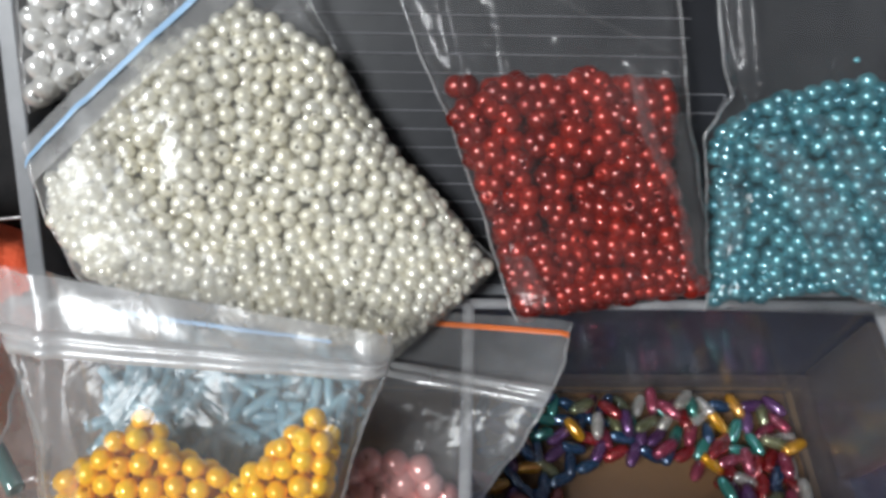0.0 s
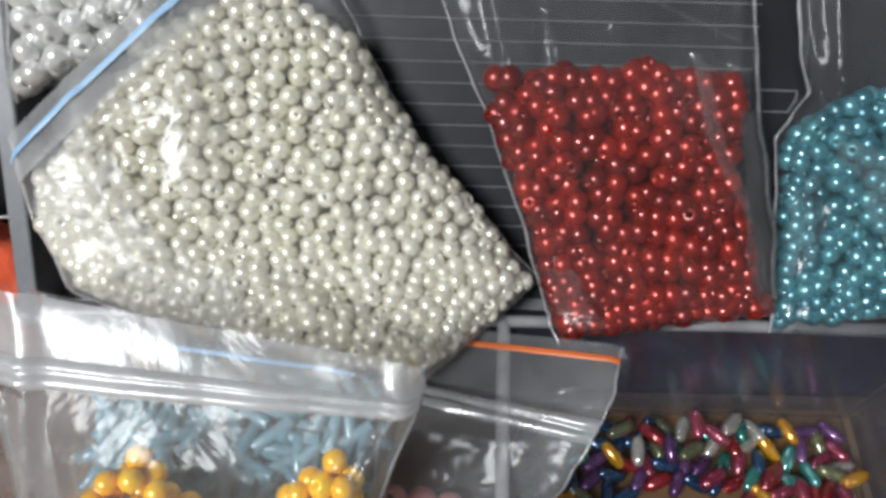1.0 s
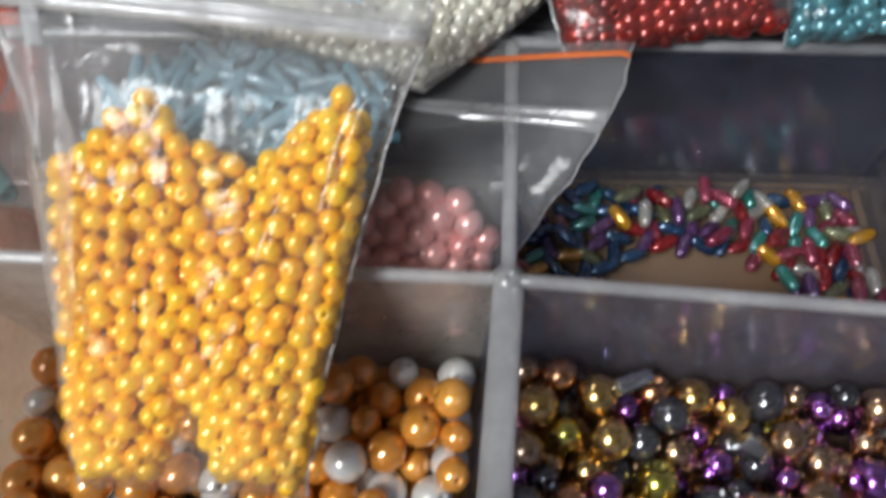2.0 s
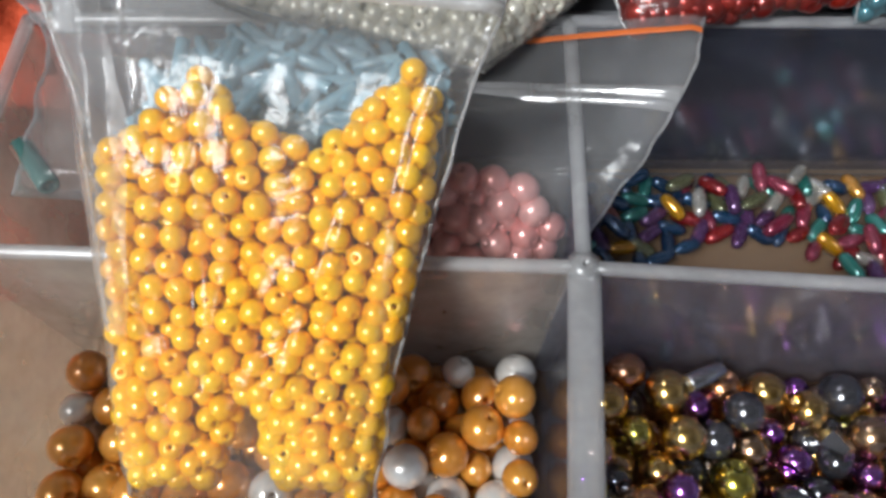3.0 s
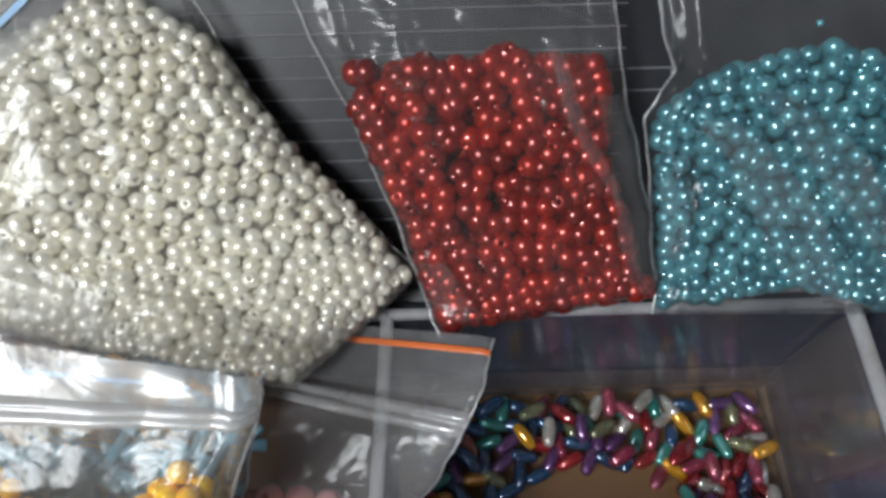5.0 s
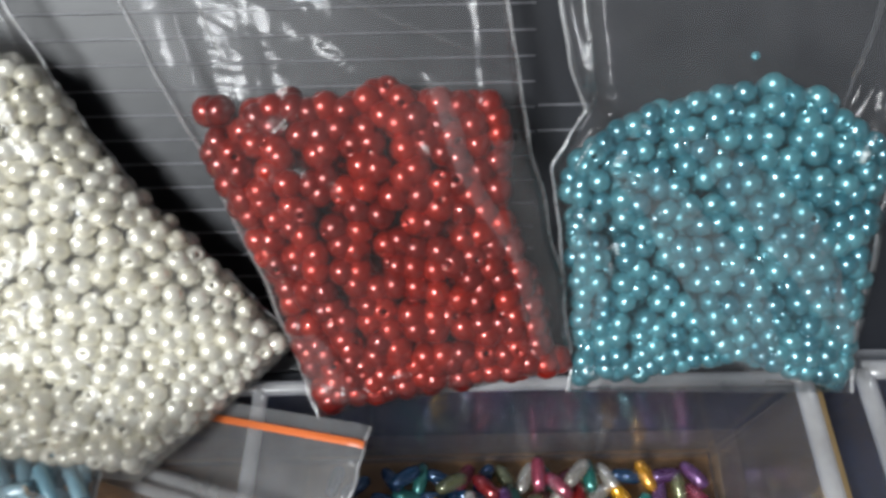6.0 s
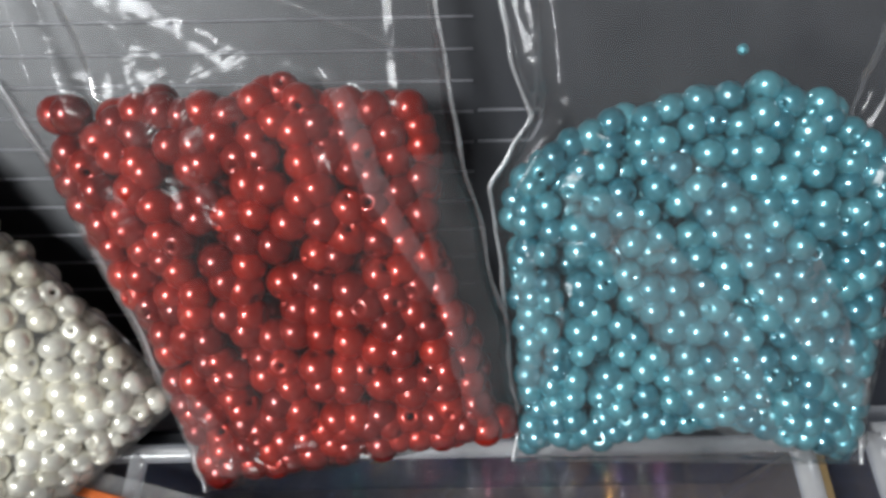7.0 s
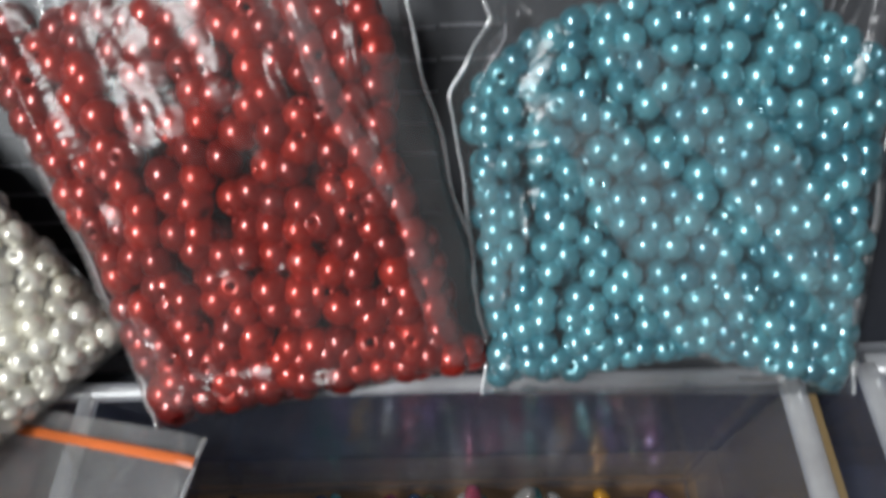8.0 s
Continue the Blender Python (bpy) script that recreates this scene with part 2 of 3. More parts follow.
def pack(poly, count, radius, half, pull=(0, 0, 0), rounds=45, seed=1, low=None, edge=0.6):
    """Beads of a radius shaken into the outline poly, within half of the middle sheet (or above low)."""
    rng = np.random.default_rng(seed)
    poly = np.array(poly, float)
    lo, hi = poly.min(0), poly.max(0)
    pts = np.zeros((0, 2))
    while len(pts) < count:
        some = rng.uniform(lo, hi, (count * 3, 2))
        pts = np.r_[pts, some[inside(poly, some)]]
    p = np.c_[pts[:count], rng.uniform(-half, half, count)]
    if low is not None:
        p[:, 2] = low + rng.uniform(0, 2 * half, count)
    p = p.astype(np.float32)
    size = np.broadcast_to(np.asarray(radius, np.float32), (count,))
    reach = size[:, None] + size[None, :]
    slack = rng.uniform(0.35, 1.25, count).astype(np.float32) if low is None else np.float32(1)
    for k in range(rounds):
        p += np.array(pull, np.float32) * np.float32(1 - k / rounds)
        off = p[:, None] - p[None]
        gap = np.sqrt(np.einsum("ijk,ijk->ij", off, off)) + np.eye(count, dtype=np.float32) * 99
        push = np.clip(reach - gap, 0, None) / gap
        p += np.float32(0.42) * np.einsum("ijk,ij->ik", off, push)
        out = ~inside(poly, p[:, :2])
        gap2, near = nearest_on(poly, p[:, :2])
        margin = size * slack + np.float32(edge)
        tight = out | (gap2 < margin)
        if tight.any():
            way = p[tight, :2] - near[tight]
            way[out[tight]] *= -1
            norm = np.hypot(*way.T)[:, None] + 1e-9
            p[tight, :2] = near[tight] + way / norm * margin[tight, None]
        if low is None:
            # the filling is a lumpy cushion, thin along its outline
            lump = 0.86 + 0.14 * np.sin(p[:, 0] * 0.33 + seed) * np.sin(p[:, 1] * 0.29 + 2 * seed)
            deep = half * lump * np.clip(gap2 / (4.5 * size), 0.12, 1) ** 0.6
            p[:, 2] = np.clip(p[:, 2], -deep, deep)
        else:
            p[:, 2] = np.maximum(p[:, 2], low + size)
    return p


def spin(rng):
    return Euler(rng.uniform(0, 2 * math.pi, 3)).to_matrix().to_4x4()


# ---------------------------------------------------------------- bags
Bag = namedtuple("Bag", "stations height half fill seed wrinkle folds creases", defaults=[(), ()])


def bag_edges(bag, s):
    """The two side points, in plan, a share s of the way from the bottom to the top."""
    n = np.linspace(0, 1, len(bag.stations))
    st = np.array(bag.stations, float)
    return [np.array([np.interp(s, n, st[:, i, j]) for j in (0, 1)]) for i in (0, 1)]


def bag_normal(bag, x, y):
    dx = (bag.height(x + 0.5, y) - bag.height(x - 0.5, y))
    dy = (bag.height(x, y + 0.5) - bag.height(x, y - 0.5))
    return Vector((-dx, -dy, 1)).normalized()


def bag_point(bag, x, y, n):
    return (Vector((x, y, bag.height(x, y))) + bag_normal(bag, x, y) * n) * MM


def bag_surface(bag, s, t, side):
    """A point of the front (side 1) or back (side -1) sheet."""
    left, right = bag_edges(bag, s)
    x, y = left + (right - left) * t
    edge = max(0.0, 1 - (2 * t - 1) ** 2) ** 0.3
    bulge = np.interp(s, [0, 0.06, bag.fill * 0.6, bag.fill, min(1, bag.fill + 0.2), 1], [0.05, 0.95, 1, 1, 0.3, 0.06])
    crease = noise.noise(Vector((t * 9 + bag.seed, s * 2.2, side * 3.0))) * 1.3 + noise.noise(Vector((t * 5 + s * 7 + bag.seed, s * 9 - t * 3, side * 5.0))) * 0.8
    crease += noise.noise(Vector((t * 26, s * 26 + bag.seed, side))) * 0.35
    n = side * (bag.half * edge * bulge + 0.15) + bag.wrinkle * crease * min(1.0, edge + 0.25)
    for at, tall in bag.folds:
        n += side * tall * math.exp(-(((t - at - 0.03 * math.sin(s * 9)) / 0.022) ** 2)) * (0.4 + 0.6 * s)
    for s0, t0, s1, t1, tall in bag.creases:
        ds, dt = s1 - s0, t1 - t0
        k = min(1.0, max(0.0, ((s - s0) * ds + (t - t0) * dt) / (ds * ds + dt * dt)))
        bow = 0.02 * math.sin(k * math.pi)
        d = math.hypot(s - s0 - ds * k + bow, t - t0 - dt * k)
        n += side * tall * math.exp(-((d / 0.016) ** 2))
    side_wave = noise.noise(Vector((s * 12, bag.seed * 3.1, round(t)))) * 0.7 * (1 - edge)
    return bag_point(bag, x + side_wave, y, n)


def bag_mesh(bag, ns=100, nt=72):
    bm = bmesh.new()
    sheets = []
    for side in (1, -1):
        grid = [[bm.verts.new(bag_surface(bag, s, t, side)) for t in np.linspace(0, 1, nt)] for s in np.linspace(0, 1, ns)]
        for a, b in zip(grid, grid[1:]):
            for i in range(nt - 1):
                quad = (a[i], a[i + 1], b[i + 1], b[i])
                bm.faces.new(quad if side > 0 else quad[::-1])
        sheets.append(grid)
    f, b = sheets
    for i in range(ns - 1):
        bm.faces.new((f[i][0], f[i + 1][0], b[i + 1][0], b[i][0]))
        bm.faces.new((f[i][-1], b[i][-1], b[i + 1][-1], f[i + 1][-1]))
    for j in range(nt - 1):
        bm.faces.new((f[0][j], b[0][j], b[0][j + 1], f[0][j + 1]))
    return bm


def bag_band(bag, s0, s1, lift=0.5, thick=0.5, t0=0.0, t1=1.0, nt=40, ridges=1):
    """A strip across the front sheet, with a raised round section."""
    bm = bmesh.new()
    steps = 6 * ridges
    rows = []
    for i in range(steps + 1):
        s = s0 + (s1 - s0) * i / steps
        h = lift + thick * abs(math.sin(math.pi * ridges * i / steps))
        row = []
        for t in np.linspace(t0, t1, nt):
            left, right = bag_edges(bag, s)
            x, y = left + (right - left) * t
            p = bag_surface(bag, s, t, 1)
            row.append(bm.verts.new(p + bag_normal(bag, x, y) * h * MM))
        rows.append(row)
    for a, b in zip(rows, rows[1:]):
        for j in range(nt - 1):
            bm.faces.new((a[j], a[j + 1], b[j + 1], b[j]))
    return bm


def fold_strip(bag, start, end, width, tall, name, material, parent, label=""):
    """A strip of film along a slanting line of the front sheet, from (s, t) to (s, t): a doubled-over fold, or glare
    put in as haze.
    """
    bm = bmesh.new()
    (s0, t0), (s1, t1) = start, end
    rows = []
    for k in np.linspace(0, 1, 48):
        s, t = s0 + (s1 - s0) * k, t0 + (t1 - t0) * k
        t += 0.012 * math.sin(7 * k + bag.seed) + 0.008 * noise.noise(Vector((k * 9, bag.seed, 1)))
        w = width * (0.55 + 0.45 * math.sin(math.pi * k)) * (1 + 0.35 * noise.noise(Vector((k * 6, bag.seed, 4))))
        row = []
        for c in np.linspace(-1, 1, 9):
            u = min(0.995, max(0.005, t + c * w))
            left, right = bag_edges(bag, s)
            x, y = left + (right - left) * u
            h = 0.18 + tall * (1 - c * c) ** 1.5
            row.append(bm.verts.new(bag_surface(bag, s, u, 1) + bag_normal(bag, x, y) * h * MM))
        rows.append(row)
    for a, b in zip(rows, rows[1:]):
        for j in range(8):
            bm.faces.new((a[j], a[j + 1], b[j + 1], b[j]))
    part(name, bm, material, parent, label)


def rim_lines(bag, width, name, material, parent):
    """The welded side edges of a bag, as thin rolled beads."""
    for t in (0.0, 1.0):
        bm = bmesh.new()
        rings = []
        for s in np.linspace(0, 1, 70):
            c = (bag_surface(bag, s, t, 1) + bag_surface(bag, s, t, -1)) / 2
            w = width * (0.7 + 0.6 * abs(noise.noise(Vector((s * 20, t * 4, bag.seed)))))
            rings.append([bm.verts.new(c + Vector((math.cos(a), 0, math.sin(a))) * w * MM) for a in np.linspace(0, 2 * math.pi, 6, endpoint=False)])
        for a, b in zip(rings, rings[1:]):
            for i in range(6):
                bm.faces.new((a[i], a[(i + 1) % 6], b[(i + 1) % 6], b[i]))
        part(name, bm, material, parent)


def scatter(proto, places, poses):
    """Copies of a bead at all places; the first one is the proto itself."""
    for i, (p, r) in enumerate(zip(places, poses)):
        m = Matrix.Translation(p) @ r
        if i == 0:
            proto.matrix_basis = m
        else:
            copy_thing(proto, m)


def fill_bag(bag, poly, count, radius, material, name, label, category, group, seed, slope, half, limit=300, mass=None):
    """Beads in the outline poly (in plan) of a bag; slope stretches the plan to the sheet's true length."""
    k = math.sqrt(1 + slope**2)
    flat = np.array(poly, float) * (1, k)
    p = pack(flat, count, radius, half - radius, pull=(0, -0.10, 0), seed=seed)
    rng = np.random.default_rng(seed + 50)
    order = np.argsort(-p[:, 2])
    p = p[order]
    places = [bag_point(bag, x, y / k, n) for x, y, n in p]
    turns = [spin(rng) @ Matrix.Scale(rng.uniform(0.93, 1.06), 4) for _ in places]
    proto = tagged(new(name, mesh_of(name, bead_bm(radius), material)), label, category, group)
    scatter(proto, places[:limit], turns[:limit])
    if len(places) > limit:
        bm = bmesh.new()
        base = bead_bm(radius, segments=12, rings=7)
        src = bpy.data.meshes.new("mass_source")
        base.to_mesh(src)
        base.free()
        for q, r in zip(places[limit:], turns[limit:]):
            start = len(bm.verts)
            bm.from_mesh(src)
            bm.verts.ensure_lookup_table()
            bmesh.ops.transform(bm, matrix=Matrix.Translation(q) @ r, verts=bm.verts[start:])
        tagged(new(name + "_mass", mesh_of(name + "_mass", bm, mass or material)), label, category, "", "stuff")


def ramp_height(points, tilt=0.0):
    """Height of a sagging sheet over the plan: slopes through the points, run on past both ends, with no sharp kinks."""
    ys, zs = np.array(points, float).T
    ends = np.array([ys[0] - 80, ys[-1] + 80])
    far = (zs[0] - 80 * (zs[1] - zs[0]) / (ys[1] - ys[0]), zs[-1] + 80 * (zs[-1] - zs[-2]) / (ys[-1] - ys[-2]))
    line = np.arange(ends[0], ends[1], 1.0)
    raw = np.interp(line, np.r_[ends[0], ys, ends[1]], np.r_[far[0], zs, far[1]])
    soft = np.convolve(np.pad(raw, 4, mode="edge"), np.ones(9) / 9, mode="valid")
    return lambda x, y: float(np.interp(y, line, soft)) + tilt * x


# ---------------------------------------------------------------- room and table
def room():
    x0, x1, y0, y1, z0, z1 = -600, 1500, -1200, 1200, -740, 1700
    wy0, wy1, wz0, wz1 = -700, -300, 790, 1210
    def wall(name, *boxes, label="plain pale painted room wall"):
        bm = bmesh.new()
        for lo, hi in boxes:
            slab(bm, lo, hi)
        tagged(new(name, mesh_of(name, bm, PLASTER, False)), label, "wall", kind="structure")
    wall("wall_west", ((x0 - 120, y0, z0), (x0, wy0, z1)), ((x0 - 120, wy1, z0), (x0, y1, z1)),
         ((x0 - 120, wy0, z0), (x0, wy1, wz0)), ((x0 - 120, wy0, wz1), (x0, wy1, z1)))
    wall("wall_east", ((x1, y0, z0), (x1 + 120, y1, z1)))
    wall("wall_south", ((x0, y0 - 120, z0), (x1, y0, z1)))
    wall("wall_north", ((x0, y1, z0), (x1, y1 + 120, z1)))
    wall("ceiling", ((x0 - 120, y0 - 120, z1), (x1 + 120, y1 + 120, z1 + 120)), label="plain white painted ceiling")
    wall("floor", ((x0 - 120, y0 - 120, z0 - 120), (x1 + 120, y1 + 120, z0)), label="plain pale floor of the room")


def table():
    t = thing("table", "tan wooden table top under the bead boxes", "table")
    bm = slab(bmesh.new(), (-520, -420, -28), (620, 560, 0), 3)
    part("tabletop", bm, WOOD, t)
    for x in (-480, 580):
        for y in (-380, 520):
            part("leg", slab(bmesh.new(), (x - 25, y - 25, -740), (x + 25, y + 25, -28), 3), WOOD, t)


# ---------------------------------------------------------------- organizer box
X0, XM, X1 = -84.0, 4.0, 89.0   # left wall, long divider, right wall
Y0, YM, Y1 = -27.0, 18.5, 65.0  # near wall, cross divider, far wall
TOP, FLOOR = 45.0, 4.0


def wall_piece(ends_top, ends_low, thick, parent, name, z0=FLOOR, z1=TOP, steps=24, material=None):
    """A thin wall between two plan points, drafted from foot to rim and slightly wavy, with a rolled rim."""
    (ax, ay), (bx, by) = ends_top
    (cx, cy), (dx, dy) = ends_low
    d = Vector((bx - ax, by - ay, 0)).normalized()
    n = Vector((-d.y, d.x, 0))
    bm = bmesh.new()
    for side in (1, -1):
        rows = []
        for v in np.linspace(0, 1, 6):
            row = []
            for u in np.linspace(0, 1, steps):
                top = Vector((ax + (bx - ax) * u, ay + (by - ay) * u, z1))
                low = Vector((cx + (dx - cx) * u, cy + (dy - cy) * u, z0))
                wave = 0.25 * noise.noise(Vector((u * 4 + ax, v * 2, ay)))
                row.append(bm.verts.new((low.lerp(top, v) + n * (side * thick / 2 + wave)) * MM))
            rows.append(row)
        for a, b in zip(rows, rows[1:]):
            for i in range(steps - 1):
                q = (a[i], a[i + 1], b[i + 1], b[i])
                bm.faces.new(q if side < 0 else q[::-1])
    ob = part(name, bm, material or BOX, parent)
    rim = bmesh.new()
    rings = []
    for u in np.linspace(0, 1, steps):
        c = Vector((ax + (bx - ax) * u, ay + (by - ay) * u, z1))
        rings.append([rim.verts.new((c + n * (thick * 0.72) * math.cos(a) + Vector((0, 0, 0.9 * math.sin(a)))) * MM) for a in np.linspace(0, 2 * math.pi, 10, endpoint=False)])
    for a, b in zip(rings, rings[1:]):
        for i in range(10):
            rim.faces.new((a[i], a[(i + 1) % 10], b[(i + 1) % 10], b[i]))
    for end in (rings[0], rings[-1]):
        rim.faces.new(end)
    bmesh.ops.recalc_face_normals(rim, faces=rim.faces[:])
    part("rim", rim, RIM, ob)
    return ob


def organizer():
    box = thing("bead_organizer", "clear frosted plastic bead organizer with open ribbed lid", "storage box")
    part("floor_panel", slab(bmesh.new(), (X0 + 3, Y0 + 2, 1.2), (X1 - 1, Y1 - 2, 3.0)), BOX_FLOOR, box)
    wall_piece(((X0, Y1), (X1, Y1)), ((X0 + 3, Y1 - 2.5), (X1 - 1, Y1 - 2.5)), 1.6, box, "far_wall")
    wall_piece(((X0, Y0), (X1, Y0)), ((X0 + 3, Y0 + 2.5), (X1 - 1, Y0 + 2.5)), 1.6, box, "near_wall")
    # left side wall takes the lightened copy, as if lit through
    wall_piece(((X0, Y0), (X0, Y1)), ((X0 + 3, Y0 + 2), (X0 + 3, Y1 - 2)), 1.6, box, "side_wall", material=BOX_LIT)
    wall_piece(((X1, Y0), (X1, Y1)), ((X1 - 1, Y0 + 2), (X1 - 1, Y1 - 2)), 2.2, box, "side_wall")
    wall_piece(((XM, YM + 0.5), (X1, YM - 5)), ((XM, YM), (X1 - 1, YM - 4)), 1.5, box, "cross_divider", material=DIVIDER)
    # left half of the divider also has its brightness painted in
    wall_piece(((X0, YM + 3), (XM, YM + 0.5)), ((X0 + 3, YM + 2), (XM, YM)), 1.5, box, "cross_divider", material=BOX_LIT)
    wall_piece(((XM, YM), (XM + 2, Y1)), ((XM, YM), (XM + 1, Y1 - 2)), 1.6, box, "long_divider")
    wall_piece(((XM, YM), (XM - 4, Y0)), ((XM - 0.5, YM), (XM - 4, Y0 + 2)), 3.2, box, "long_divider")
    post = lathe([(0.4, 5), (2.0, 5), (2.2, 40), (2.5, TOP + 0.4), (1.2, TOP + 1.4), (0.4, TOP + 1.5)], 12)
    bmesh.ops.translate(post, verts=post.verts[:], vec=(XM * MM, (YM + 0.5) * MM, 0))
    part("corner_post", post, RIM, box)
    # the lid stands open, leaning back
    lean = Matrix.Translation((0, 73 * MM, 42 * MM)) @ Matrix.Rotation(radians(45), 4, "X")
    lid = part("lid", slab(bmesh.new(), (-79, -6, -1.8), (150, 92, 0), 0.4), LID_DARK, box, "dark smoky ribbed lid", False)
    lid.matrix_basis = lean
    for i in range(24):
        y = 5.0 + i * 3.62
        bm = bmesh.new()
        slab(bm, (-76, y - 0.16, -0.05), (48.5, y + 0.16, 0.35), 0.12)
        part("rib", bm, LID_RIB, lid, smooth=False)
    for x in (-79.5, 148):
        part("side_rail", slab(bmesh.new(), (x, -6, -2), (x + 3.6, 92, 9), 0.5), LID_EDGE, lid, "pale grey moulded side rail", False)
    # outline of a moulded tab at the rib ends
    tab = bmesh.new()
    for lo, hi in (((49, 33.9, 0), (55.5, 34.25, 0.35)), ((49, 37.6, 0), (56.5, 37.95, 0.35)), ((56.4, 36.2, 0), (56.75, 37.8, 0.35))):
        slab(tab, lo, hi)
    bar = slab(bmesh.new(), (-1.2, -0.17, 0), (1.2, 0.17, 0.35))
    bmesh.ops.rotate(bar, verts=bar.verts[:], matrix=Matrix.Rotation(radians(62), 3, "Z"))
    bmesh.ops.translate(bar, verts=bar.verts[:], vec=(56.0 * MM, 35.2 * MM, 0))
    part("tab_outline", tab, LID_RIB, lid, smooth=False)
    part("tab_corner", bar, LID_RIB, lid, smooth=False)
    # hinge rails between the lid and the far wall
    for y, z, r in ((67.5, 41.5, 1.1), (70.5, 39.5, 1.5)):
        bm = slab(bmesh.new(), (X0, y - r, z - r), (X1, y + r, z + r), 0.5)
        part("hinge_rail", bm, LID_EDGE if r > 1.2 else LID_DARK, box, smooth=False)


def neighbour():
    box = thing("bead_box", "white translucent plastic box beside the organizer", "storage box")
    wall_piece(((98.5, -20), (98.5, 66)), ((100.5, -20), (100.5, 64)), 2.2, box, "side_wall", z0=2)
    wall_piece(((98.5, 66), (190, 66)), ((100, 64), (190, 64)), 2.2, box, "far_wall", z0=2)
    wall_piece(((190, -20), (190, 66)), ((188, -20), (188, 64)), 2.2, box, "side_wall", z0=2)
    wall_piece(((98.5, -20), (190, -20)), ((100, -18), (190, -18)), 2.2, box, "near_wall", z0=2)
    part("floor_panel", slab(bmesh.new(), (99, -20, 0.6), (190, 65, 2.6)), BOX, box)
    part("hinge_strip", slab(bmesh.new(), (99, 68, 36), (190, 72.5, 40), 0.8), LID_EDGE, box, "shiny pale hinge strip", False)
    card = thing("cardboard_strip", "folded tan cardboard strip wedged between the boxes", "cardboard")
    part("panel", slab(bmesh.new(), (91.8, 40, 8), (96.5, 66, 36), 0.4), CARD, card)
    part("flap", slab(bmesh.new(), (96, 72.8, 26), (188, 75, 37), 0.4), CARD, card)


# ---------------------------------------------------------------- build: structure
room()
table()
organizer()
neighbour()

# ---------------------------------------------------------------- bags and their beads
def make_bag(name, label, bag, material, edge=0.35, edge_material=None):
    b = thing(name, label, "plastic bag")
    part("pouch", bag_mesh(bag), material, b)
    rim_lines(bag, edge, "welded_edge", edge_material or SEAL_CLEAR, b)
    return b


def red_bag():
    h = ramp_height([(58, 45.5), (66, 48), (112, 91.5)])
    bag = Bag([((15, 60), (53, 66)), ((13, 66), (53, 70)), ((8, 78), (51.5, 77)), ((1, 91), (47, 90)), ((-6, 102), (44, 103)), ((-12, 116), (40, 118))], h, 5.3, 0.72, 1.7, 0.4, ((0.13, 1.5), (0.9, 1.0)), ((0.0, 0.35, 0.3, 0.08, 0.9), (0.85, 0.3, 0.66, 0.97, 0.6), (0.95, 0.35, 0.7, 0.3, 0.8), (0.6, 0.7, 0.15, 0.88, 0.9)))
    b = make_bag("bead_bag", "clear zip bag of glossy red beads leaning on lid", bag, FILM)
    fold_strip(bag, (0.02, 0.95), (0.62, 0.93), 0.09, 0.5, "side_fold", FOLD, b)
    fold_strip(bag, (0.42, 0.86), (0.72, 0.74), 0.03, 0.3, "film_fold", FOLD, b)
    fold_strip(bag, (0.03, 0.16), (0.30, 0.08), 0.08, 0.5, "film_fold", FOLD, b)
    fold_strip(bag, (0.72, 0.97), (0.92, 0.30), 0.02, 0.4, "film_fold", FOLD, b)
    poly = [(16, 61), (27, 63), (52, 66), (48.5, 76), (43.5, 84), (44.5, 92), (42, 96), (33, 96.2), (28, 97.8), (20, 95.8), (14, 96.8), (8, 95), (2.5, 96.6), (1.5, 90), (9, 78), (13.5, 66)]
    fill_bag(bag, poly, 440, 2.15, RED, "red_bead", "round glossy pearly red bead in clear bag", "bead", "red beads in the bag", 11, 1.0, 5.0, mass=RED_MASS)


def teal_bag():
    h = ramp_height([(58, 45.5), (66, 47.5), (112, 93)])
    bag = Bag([((53, 63), (95, 62)), ((53, 70), (95.5, 69)), ((51, 80), (96.5, 80)), ((50, 88), (97, 88)), ((54, 93.5), (97.5, 93)), ((51, 101), (98, 101)), ((48, 116), (99, 116))], h, 5.3, 0.70, 5.3, 0.4, ((0.08, 1.4), (0.9, 1.4)), ((0.40, 0.0, 0.44, 0.42, 0.9), (0.2, 0.05, 0.33, 0.16, 0.8), (0.7, 0.1, 0.62, 0.22, 1.0), (0.93, 0.1, 0.62, 0.04, 1.2)))
    b = make_bag("bead_bag", "clear zip bag of metallic teal beads leaning on lid", bag, FILM)
    fold_strip(bag, (0.50, 0.22), (0.04, 0.72), 0.11, 0.2, "film_fold", FOLD, b)
    fold_strip(bag, (0.60, 0.34), (0.18, 0.93), 0.09, 0.2, "film_fold", FOLD, b)
    fold_strip(bag, (0.20, 0.05), (0.42, 0.10), 0.05, 0.4, "film_fold", FOLD, b)
    poly = [(54, 64), (66, 65), (79, 66.5), (92, 63), (94.5, 63), (96.5, 85), (96, 89.2), (88, 94.4), (79, 96.4), (68, 95), (60, 93.4), (52, 89.5), (51, 86), (53, 72)]
    fill_bag(bag, poly, 560, 1.82, TEAL, "teal_bead", "round metallic pearly teal bead in clear bag", "bead", "teal beads in the bag", 12, 1.0, 5.0, mass=TEAL_MASS)
    loose_chip(bag)


def loose_chip(bag):
    chip = lathe([(0.05, -0.6), (0.5, -0.35), (0.65, 0.1), (0.35, 0.5), (0.05, 0.55)], 7)
    ob = tagged(new("bead_chip", mesh_of("bead_chip", chip, TEAL, False)), "tiny teal bead chip stuck to clear film", "bead")
    ob.location = bag_point(bag, 75.7, 98.2, 2.0)


